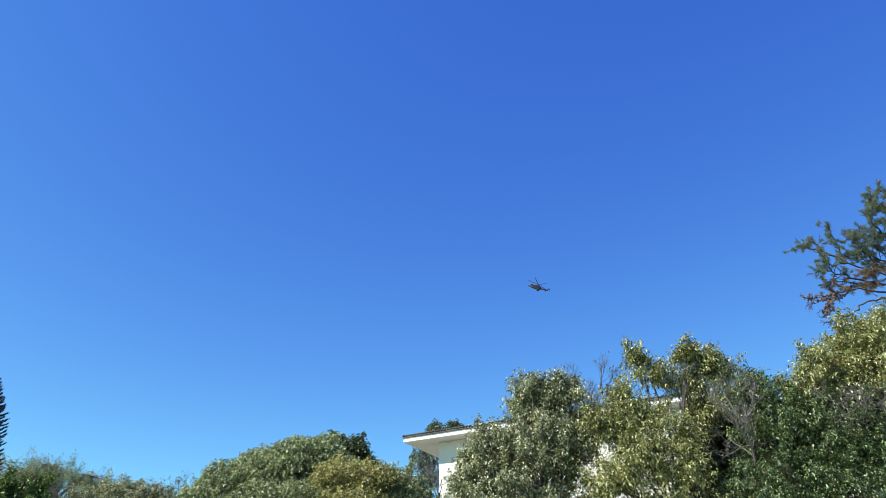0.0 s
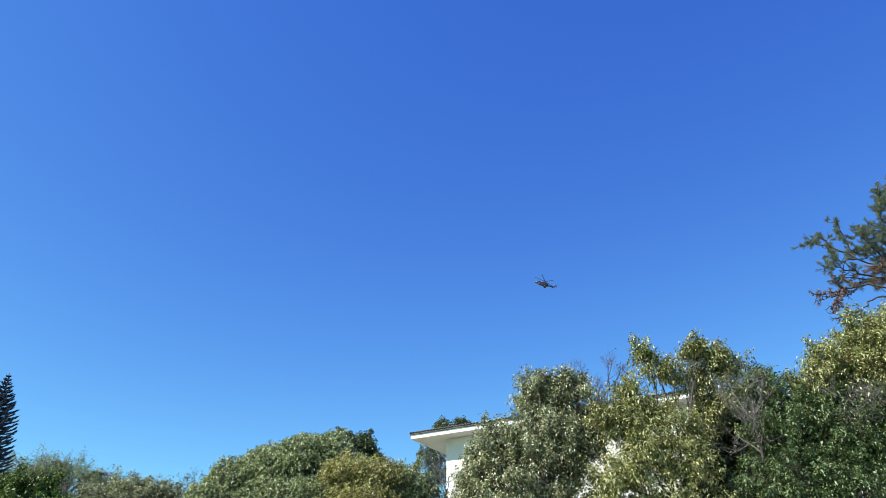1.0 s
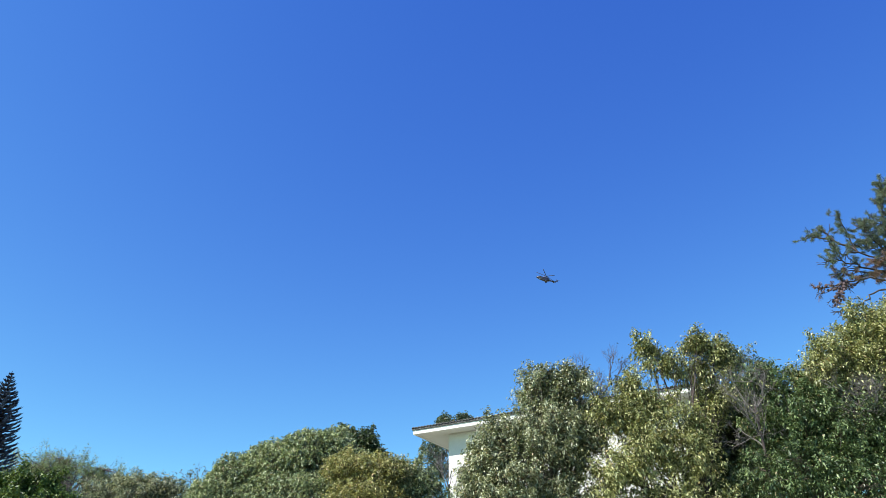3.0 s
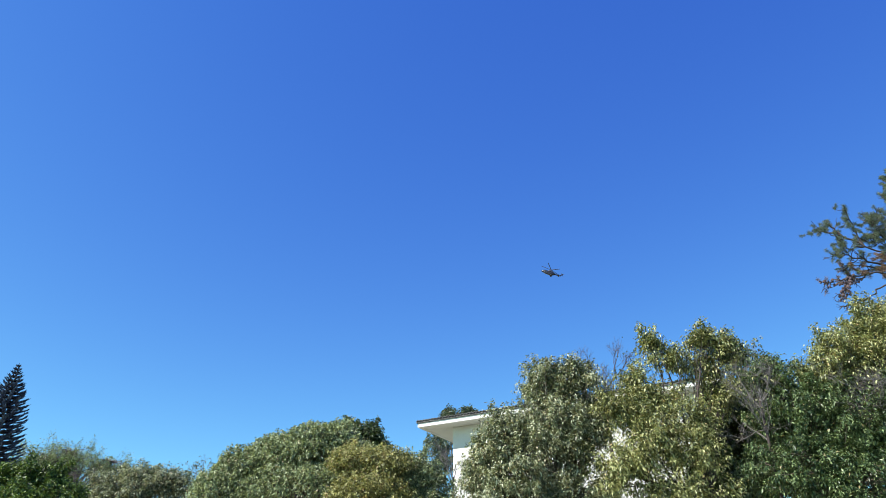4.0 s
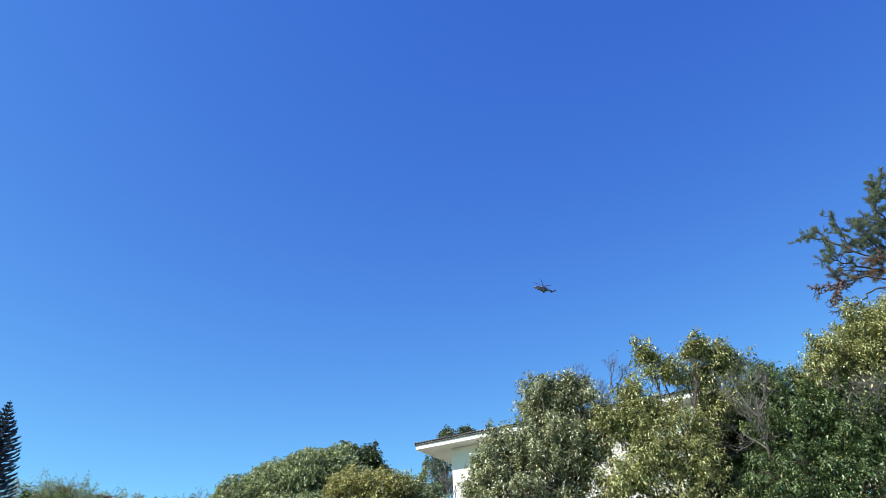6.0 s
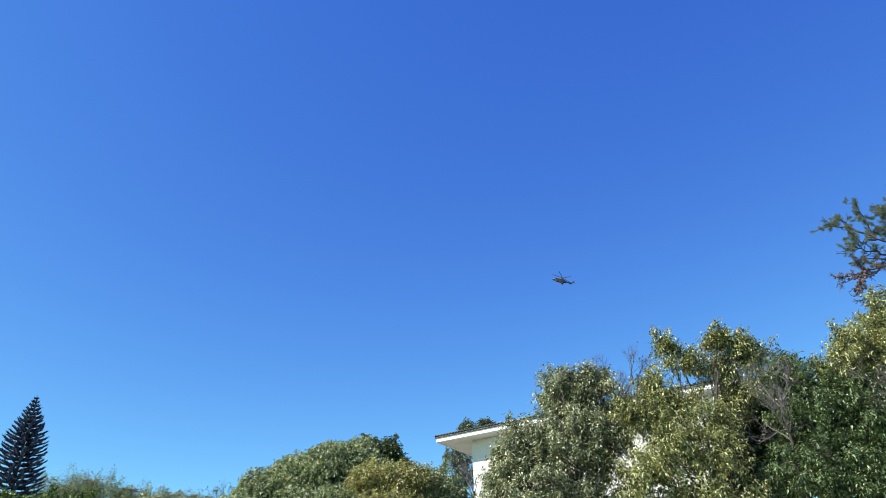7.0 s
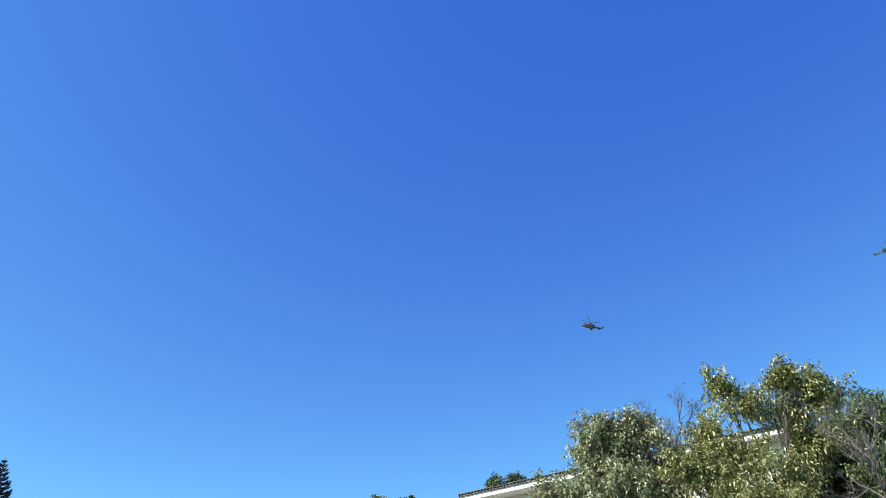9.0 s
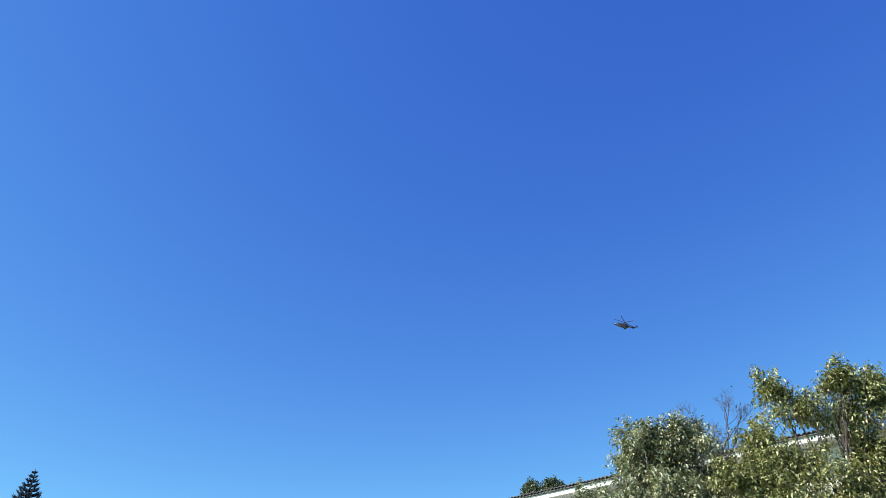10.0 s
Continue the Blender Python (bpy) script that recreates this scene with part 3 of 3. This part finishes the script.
bare_tree("bare_tree", "purplish leafless tree beside the feathery tree", (-11.7, 24.5), 5.55, 0.52, 0.045, 5, TWIG_PURPLE, LEAF_LIGHT, 160, 0.5, limbs=7, leaf=0.06)
for x, h in ((-15.3, 6.6), (-14.3, 6.55), (-13.1, 6.45), (-11.9, 6.05), (-10.7, 5.75)):
    bare_tree("sapling", "wispy thin-leaved shoots above the feathery tree", (x, 25.8), h, 0.55, 0.02, 4, TWIG_PURPLE, LEAF_LIGHT, 420, 0.45, leaf=0.065, group="wispy shoots above the feathery tree")
bare_tree("dead_tree", "brown leafless twigs tangled among yellow-green boughs", (9.05, 14.85), 6.2, 0.55, 0.028, 5, TWIG, LEAF_YELLOW, 160, 0.95, limbs=7, flat=0.5)
bare_tree("dead_tree", "grey leafless twigs below the tall bushy tree top", (10.05, 14.7), 6.0, 0.55, 0.028, 5, TWIG, LEAF_YELLOW, 160, 0.95, limbs=7, flat=0.5)
bare_tree("dead_tree", "grey twigs tangled in front of the mounded tree", (-2.85, 18.85), 5.0, 0.42, 0.022, 5, TWIG, LEAF_GREY, 200, 0.9)


# ---------------------------------------------------------------- pine with long needles
def needle_tufts(P, G, k, length, width, spread):
    n = len(P)
    base = np.repeat(P, k, 0) - np.repeat(G, k, 0) * rng.uniform(0, 0.14, (n * k, 1))
    d = np.repeat(G, k, 0) + rng.normal(0, spread, (n * k, 3))
    return leaves(base, d, length, width, 0.12)


def pine_bough(top, o, pts, kind, count, bags):
    """One crooked bough with side twigs; the twig ends are put into the bags of green and dead tufts."""
    pts = np.array(pts) - o
    fine = [pts[0]]
    for a, b in zip(pts[:-1], pts[1:]):
        fine += list(bend(a, b, 0.02, 0.03, 5)[1:])
    fine = np.array(fine)
    tw = [(fine, np.linspace(0.040, 0.012, len(fine)))]
    if kind != "bare":
        tip = unit(fine[-1] - fine[-2])
        bags["green" if kind == "green" else "dead"] += [(fine[-1], unit(tip + [0, 0, 0.4]))] * 2
    for _ in range(count):
        i = min(max(int(len(fine) * rng.uniform(0.25, 1.0) ** 0.8), 1), len(fine) - 1)
        fwd = unit(fine[i] - fine[i - 1])
        d = unit(fwd * 0.7 + rng.normal(0, 0.65, 3) + [0, 0, 0.45 if kind == "green" else -0.2])
        end = fine[i] + d * rng.uniform(0.15, 0.5)
        way = bend(fine[i], end, -0.04, 0.018, 5)
        tw.append((way, np.linspace(0.014, 0.007, 5)))
        ends = [(end, d)]
        for _ in range(2):
            q = way[int(rng.integers(1, 4))]
            e = unit(d + rng.normal(0, 0.7, 3))
            tip = q + e * rng.uniform(0.08, 0.22)
            tw.append((bend(q, tip, 0, 0.01, 4), np.linspace(0.009, 0.006, 4)))
            ends.append((tip, e))
        for at, e in ends:
            if kind == "green" and rng.random() < 0.6:
                bags["green"].append((at, unit(e + [0, 0, 0.5])))
            elif kind == "mixed" and rng.random() < 0.8:
                bags["green" if rng.random() < 0.22 else "dead"].append((at, unit(e + [0, 0, 0.2])))
            elif kind == "dead" and rng.random() < 0.2:
                bags["dead"].append((at, e))
    v, f = tubes(tw, 5)
    link("bough", v, f, BARK_DARK, top, smooth=True)
    return fine


def pine_tree():
    top = tagged(new("pine_tree"), "tall pine with long needle tufts and brown lower boughs", "tree")
    o = np.array([16.9, 20.0, 0.0])
    top.location = o
    way = bend((0, 0, -0.05), (0.0, 0.0, 16.9), 0, 0.03, 12)
    v, f = tubes([(way, np.linspace(0.24, 0.05, 12))], 10)
    link("trunk", v, f, BARK_DARK, top, smooth=True)
    bags = {"green": [], "dead": []}

    def bough(pts, kind, count):
        return pine_bough(top, o, pts, kind, count, bags)

    # the long leaning bough and its forks, from the inside out
    bough([(16.90, 20.00, 11.50), (15.00, 20.00, 12.20), (13.60, 19.95, 12.75), (13.40, 19.88, 13.40), (13.22, 19.80, 14.05)], "green", 12)
    bough([(13.60, 19.95, 12.75), (13.05, 20.10, 13.25), (12.70, 20.20, 13.42), (12.33, 20.30, 13.60)], "green", 12)
    bough([(13.05, 20.10, 13.25), (12.85, 20.15, 13.60), (12.74, 20.20, 13.80)], "green", 5)
    bough([(13.60, 19.95, 12.75), (13.05, 19.90, 12.60), (12.80, 19.85, 12.90)], "green", 7)
    bough([(15.00, 20.00, 12.20), (14.20, 19.90, 13.20), (13.90, 19.85, 13.70)], "green", 16)
    bough([(15.00, 20.00, 12.20), (14.70, 20.20, 13.20), (14.30, 20.30, 14.05)], "green", 18)
    bough([(16.90, 20.00, 12.60), (15.50, 20.00, 13.50), (14.90, 19.90, 14.15), (14.80, 19.85, 14.55)], "green", 20)
    bough([(16.90, 20.00, 13.40), (16.00, 20.10, 14.50), (15.50, 20.20, 15.20), (15.35, 20.25, 15.50)], "green", 20)
    bough([(16.90, 20.00, 14.00), (16.20, 20.10, 15.20), (15.78, 20.15, 15.95)], "green", 20)
    bough([(16.90, 20.00, 12.10), (15.20, 20.30, 13.00), (14.60, 20.50, 13.50), (14.10, 20.60, 13.35)], "green", 24)
    bough([(16.90, 20.00, 11.80), (15.40, 20.20, 12.60), (14.60, 20.10, 12.75), (13.80, 20.00, 12.95)], "green", 20)
    bough([(16.90, 20.00, 12.70), (15.60, 19.80, 13.70), (15.20, 19.70, 14.10)], "green", 22)
    bough([(14.60, 20.00, 11.95), (13.50, 19.90, 12.15), (12.90, 19.80, 12.35), (12.50, 19.70, 12.30)], "green", 20)
    bough([(15.50, 20.10, 11.90), (14.30, 20.10, 12.05), (13.50, 20.00, 12.05), (12.90, 19.90, 12.00)], "mixed", 26)
    bough([(15.50, 19.90, 12.10), (14.60, 19.85, 12.40), (13.90, 19.75, 12.35)], "mixed", 24)
    bough([(16.90, 20.00, 12.90), (15.80, 20.20, 13.50), (15.20, 20.30, 13.95), (14.70, 20.30, 14.10)], "green", 24)
    bough([(16.90, 20.00, 13.10), (15.90, 19.90, 14.10), (15.40, 19.80, 14.60), (15.10, 19.75, 14.85)], "green", 26)
    bough([(16.90, 20.00, 12.30), (15.80, 20.20, 13.05), (15.10, 20.20, 13.25), (14.70, 20.10, 13.60)], "green", 26)
    low = bough([(16.90, 20.00, 10.80), (14.60, 19.95, 11.66), (13.35, 19.90, 11.72), (12.43, 19.85, 11.46), (11.88, 19.80, 11.36)], "dead", 26)
    drop = bough([(12.75, 19.87, 11.56), (12.50, 19.85, 11.25), (12.32, 19.82, 10.90)], "dead", 6)
    bough([(16.90, 20.00, 10.90), (14.30, 19.90, 11.45), (13.60, 19.88, 11.20), (13.05, 19.75, 10.76), (12.11, 19.62, 10.62)], "bare", 4)
    bough([(13.05, 19.75, 10.76), (12.50, 19.65, 10.55), (11.90, 19.50, 10.30)], "bare", 4)
    bough([(16.90, 20.00, 12.76), (17.60, 20.05, 13.88), (18.97, 20.10, 14.37)], "green", 22)
    bough([(16.90, 20.00, 10.92), (17.32, 20.05, 12.16), (18.56, 20.10, 12.39)], "green", 22)
    for bag, mat, nm, k in (("green", NEEDLE_PINE, "needles", 105), ("dead", NEEDLE_BROWN, "dead_needles", 60)):
        V, F = needle_tufts(np.array([q[0] for q in bags[bag]]), np.array([q[1] for q in bags[bag]]), k, 0.105, 0.0040, 1.1)
        tagged(link(nm, V, F, mat, top, "brown dead needle tufts" if bag == "dead" else ""), kind="stuff")
    bm = bmesh.new()
    bmesh.ops.create_icosphere(bm, subdivisions=1, radius=0.5)
    for v in bm.verts:
        v.co = (v.co.x * 0.085, v.co.y * 0.085, v.co.z * 0.12 * (1.15 if v.co.z < 0 else 0.9))
    first = part("cone", bm, CONE, top, "dark purplish brown pine cone")
    spots = list(low[7:]) + list(drop) * 2
    for i in range(75):
        ob = first if i == 0 else first.copy()
        if i:
            scene.collection.objects.link(ob)
        at = spots[int(rng.integers(0, len(spots)))]
        ob.location = Vector(at) + Vector((rng.normal(0, 0.07), rng.normal(0, 0.08), rng.normal(-0.03, 0.08)))
        ob.rotation_euler = (rng.uniform(-0.8, 0.8), rng.uniform(-0.8, 0.8), 0)
    return top


pine_tree()


# ---------------------------------------------------------------- Norfolk Island pine
def norfolk_pine(x, y, height):
    top = tagged(new("norfolk_pine"), "dark blue-green conifer with tiers of upswept boughs", "tree")
    top.location = (x, y, 0)
    v, f = tubes([(bend((0, 0, -0.05), (0, 0, height + 0.05), 0, 0.006, 14), np.linspace(0.10, 0.006, 14))], 8)
    link("trunk", v, f, BARK_DARK, top, smooth=True)
    d, turn = 0.06, 0.0
    while d < height - 2.2:
        reach = 0.95 * min(0.01 + 0.46 * d, 0.36 + 0.19 * d, 1.4)
        tw, P, G = [], [], []
        for k in range(11):
            a = turn + k * 2 * math.pi / 11 + rng.uniform(-0.16, 0.16)
            ln = reach * rng.uniform(0.76, 0.95)
            h = np.array([math.cos(a), math.sin(a), 0])
            s = np.linspace(0, 1, 8)[:, None]
            way = np.array([0, 0, height - d]) + h * ln * s + np.array([0, 0, 1.0]) * ln * (0.22 * s ** 3.0)
            tw.append((way, np.linspace(0.013, 0.004, 8)))
            n = int(30 + ln * (200 if d < 3.4 else 50))
            u = rng.uniform(0.08, 1.0, n)
            i = np.minimum((u * 7).astype(int), 6)
            fr = (u * 7 - i)[:, None]
            at = way[i] * (1 - fr) + way[i + 1] * fr
            fwd = unit(way[i + 1] - way[i])
            sd = np.cross(fwd, [0, 0, 1.0]) * rng.choice([-1, 1], n)[:, None]
            P.append(at)
            G.append(unit(fwd * 1.1 + sd * rng.uniform(0.1, 0.55, (n, 1)) + np.array([0, 0, 0.28]) + rng.normal(0, 0.15, (n, 3))))
        v, f = tubes(tw, 4)
        V, F = leaves(np.concatenate(P), np.concatenate(G), 0.05 + 0.055 * min(d, 1), 0.012 + 0.015 * min(d, 1), -0.1)
        tier = link("bough_tier", V, F, NEEDLE_DARK, top)
        link("branch", v, f, BARK_DARK, tier)
        turn += 0.47
        d += 0.10 + 0.022 * min(d, 3.0)
    return top


norfolk_pine(-11.73, 18.0, 8.05)


# ---------------------------------------------------------------- helicopter far off
def helicopter():
    top = tagged(new("helicopter"), "dark blue helicopter with pale belly flying far off", "helicopter")

    def loft(sections, sides=14):
        bm = bmesh.new()
        rings = []
        for x, zc, hw, hh in sections:
            rings.append([bm.verts.new((x, hw * math.cos(2 * math.pi * k / sides), zc + hh * math.sin(2 * math.pi * k / sides))) for k in range(sides)])
        for a, b in zip(rings[:-1], rings[1:]):
            for k in range(sides):
                bm.faces.new((a[k], a[(k + 1) % sides], b[(k + 1) % sides], b[k]))
        bm.faces.new(rings[0])
        bm.faces.new(rings[-1][::-1])
        bmesh.ops.recalc_face_normals(bm, faces=bm.faces)
        return bm

    body = part("fuselage", loft([(-6.2, -0.35, 0.15, 0.12), (-5.6, -0.25, 0.6, 0.5), (-4.6, 0.0, 0.95, 0.95), (-3.0, 0.15, 1.15, 1.2), (0.0, 0.2, 1.2, 1.25),
                                  (1.4, 0.3, 1.05, 1.05), (2.6, 0.55, 0.7, 0.7)]), HELI_DARK, top, smooth=True)
    part("windscreen", loft([(-5.5, 0.05, 0.45, 0.25), (-4.7, 0.45, 0.86, 0.55), (-3.7, 0.62, 1.08, 0.66), (-3.3, 0.62, 1.1, 0.62)]), HELI_GLASS, body, smooth=True)
    part("belly", loft([(-4.6, -0.62, 0.6, 0.32), (-3.0, -0.72, 0.95, 0.4), (0.0, -0.72, 1.0, 0.42), (1.6, -0.45, 0.7, 0.36)]), HELI_PALE, body, "pale grey belly panel", True)
    part("engine_cowling", loft([(-2.2, 1.35, 0.5, 0.3), (-1.2, 1.55, 0.85, 0.5), (0.6, 1.55, 0.85, 0.5), (2.0, 1.2, 0.5, 0.4)]), HELI_PALE, top, "pale grey engine cowling", True)
    part("tail_boom", loft([(2.3, 0.62, 0.62, 0.62), (4.2, 0.72, 0.4, 0.42), (6.2, 0.8, 0.26, 0.28)]), HELI_DARK, top, smooth=True)
    bm = bmesh.new()
    fin = [bm.verts.new((x, s, z)) for s in (-0.1, 0.1) for x, z in ((5.7, 0.7), (6.6, 0.6), (7.6, 2.7), (6.9, 2.75))]
    for q in ((0, 1, 2, 3), (7, 6, 5, 4), (0, 4, 5, 1), (1, 5, 6, 2), (2, 6, 7, 3), (3, 7, 4, 0)):
        bm.faces.new([fin[i] for i in q])
    part("tail_fin", bm, HELI_DARK, top)
    bm = bmesh.new()
    box(bm, 4.9, 5.7, -1.5, 1.5, 0.62, 0.72, 0.03)
    part("stabilizer", bm, HELI_DARK, top)
    for s in (-1, 1):
        bm = bmesh.new()
        box(bm, -0.2, 1.5, s * 1.35 - 0.3, s * 1.35 + 0.3, -0.85, -0.35, 0.12)
        sp = part("sponson", bm, HELI_DARK, top)
        bm = bmesh.new()
        bmesh.ops.create_cone(bm, cap_ends=True, segments=14, radius1=0.3, radius2=0.3, depth=0.22, matrix=Matrix.Translation((0.7, s * 1.35, -1.15)) @ Matrix.Rotation(math.pi / 2, 4, "X"))
        part("wheel", bm, HELI_BLADE, sp)
    bm = bmesh.new()
    bmesh.ops.create_cone(bm, cap_ends=True, segments=12, radius1=0.22, radius2=0.14, depth=0.9, matrix=Matrix.Translation((-0.5, 0, 2.3)))
    bmesh.ops.create_cone(bm, cap_ends=True, segments=12, radius1=0.42, radius2=0.3, depth=0.22, matrix=Matrix.Translation((-0.5, 0, 2.72)))
    hub = part("rotor_mast", bm, HELI_BLADE, top)
    for k in range(5):
        bm = bmesh.new()
        box(bm, 0.35, 6.9, -0.24, 0.24, -0.05, 0.05, 0.02)
        bl = part("rotor_blade", bm, HELI_BLADE, hub)
        bl.matrix_basis = Matrix.Translation((-0.5, 0, 2.75)) @ Matrix.Rotation(radians(178 - 72 * k), 4, "Z") @ Matrix.Rotation(radians(-3), 4, "Y")
    for k in range(4):
        bm = bmesh.new()
        box(bm, 0.05, 1.35, 0.28, 0.34, -0.11, 0.11, 0.01)
        bl = part("tail_rotor_blade", bm, HELI_BLADE, top)
        bl.matrix_basis = Matrix.Translation((7.2, 0, 2.3)) @ Matrix.Rotation(radians(45 + 90 * k), 4, "Y")
    top.matrix_world = pose(64.8, 395.8, 203.6, -4, 27, -8)
    return top


helicopter()

# ---------------------------------------------------------------- roof tiles along the eaves, piece by piece
bm = bmesh.new()
half, arc = 0.07, 6
outer = [(half * math.cos(math.pi * k / arc), 0.062 * math.sin(math.pi * k / arc)) for k in range(arc + 1)]
inner = [(0.78 * a, 0.72 * b - 0.004) for a, b in outer]
rings = [[bm.verts.new((a, y, b + 0.03 * y)) for a, b in outer + inner[::-1]] for y in (0.0, 0.42)]
m = len(rings[0])
for k in range(m):
    bm.faces.new((rings[0][k], rings[0][(k + 1) % m], rings[1][(k + 1) % m], rings[1][k]))
for k in range(arc):
    bm.faces.new((rings[0][k], rings[0][k + 1], rings[0][m - 2 - k], rings[0][m - 1 - k]))
    bm.faces.new((rings[1][k + 1], rings[1][k], rings[1][m - 1 - k], rings[1][m - 2 - k]))
bmesh.ops.recalc_face_normals(bm, faces=bm.faces)
tile = part("roof_tile", bm, TILE, house, "dark curved roof tile")
count = int(LONG / 0.145)
for i in range(count):
    ob = tile if i == 0 else tile.copy()
    if i:
        scene.collection.objects.link(ob)
    ob.location = (0.06 + i * 0.145, -0.09 + rng.uniform(-0.012, 0.012), EAVE + 0.014 + rng.uniform(-0.006, 0.006))
for i in range(int(DEEP / 0.145)):
    ob = tile.copy()
    scene.collection.objects.link(ob)
    ob.location, ob.rotation_euler = (-0.09, DEEP - 0.1 - i * 0.145, EAVE + 0.014), (0, 0, -math.pi / 2)
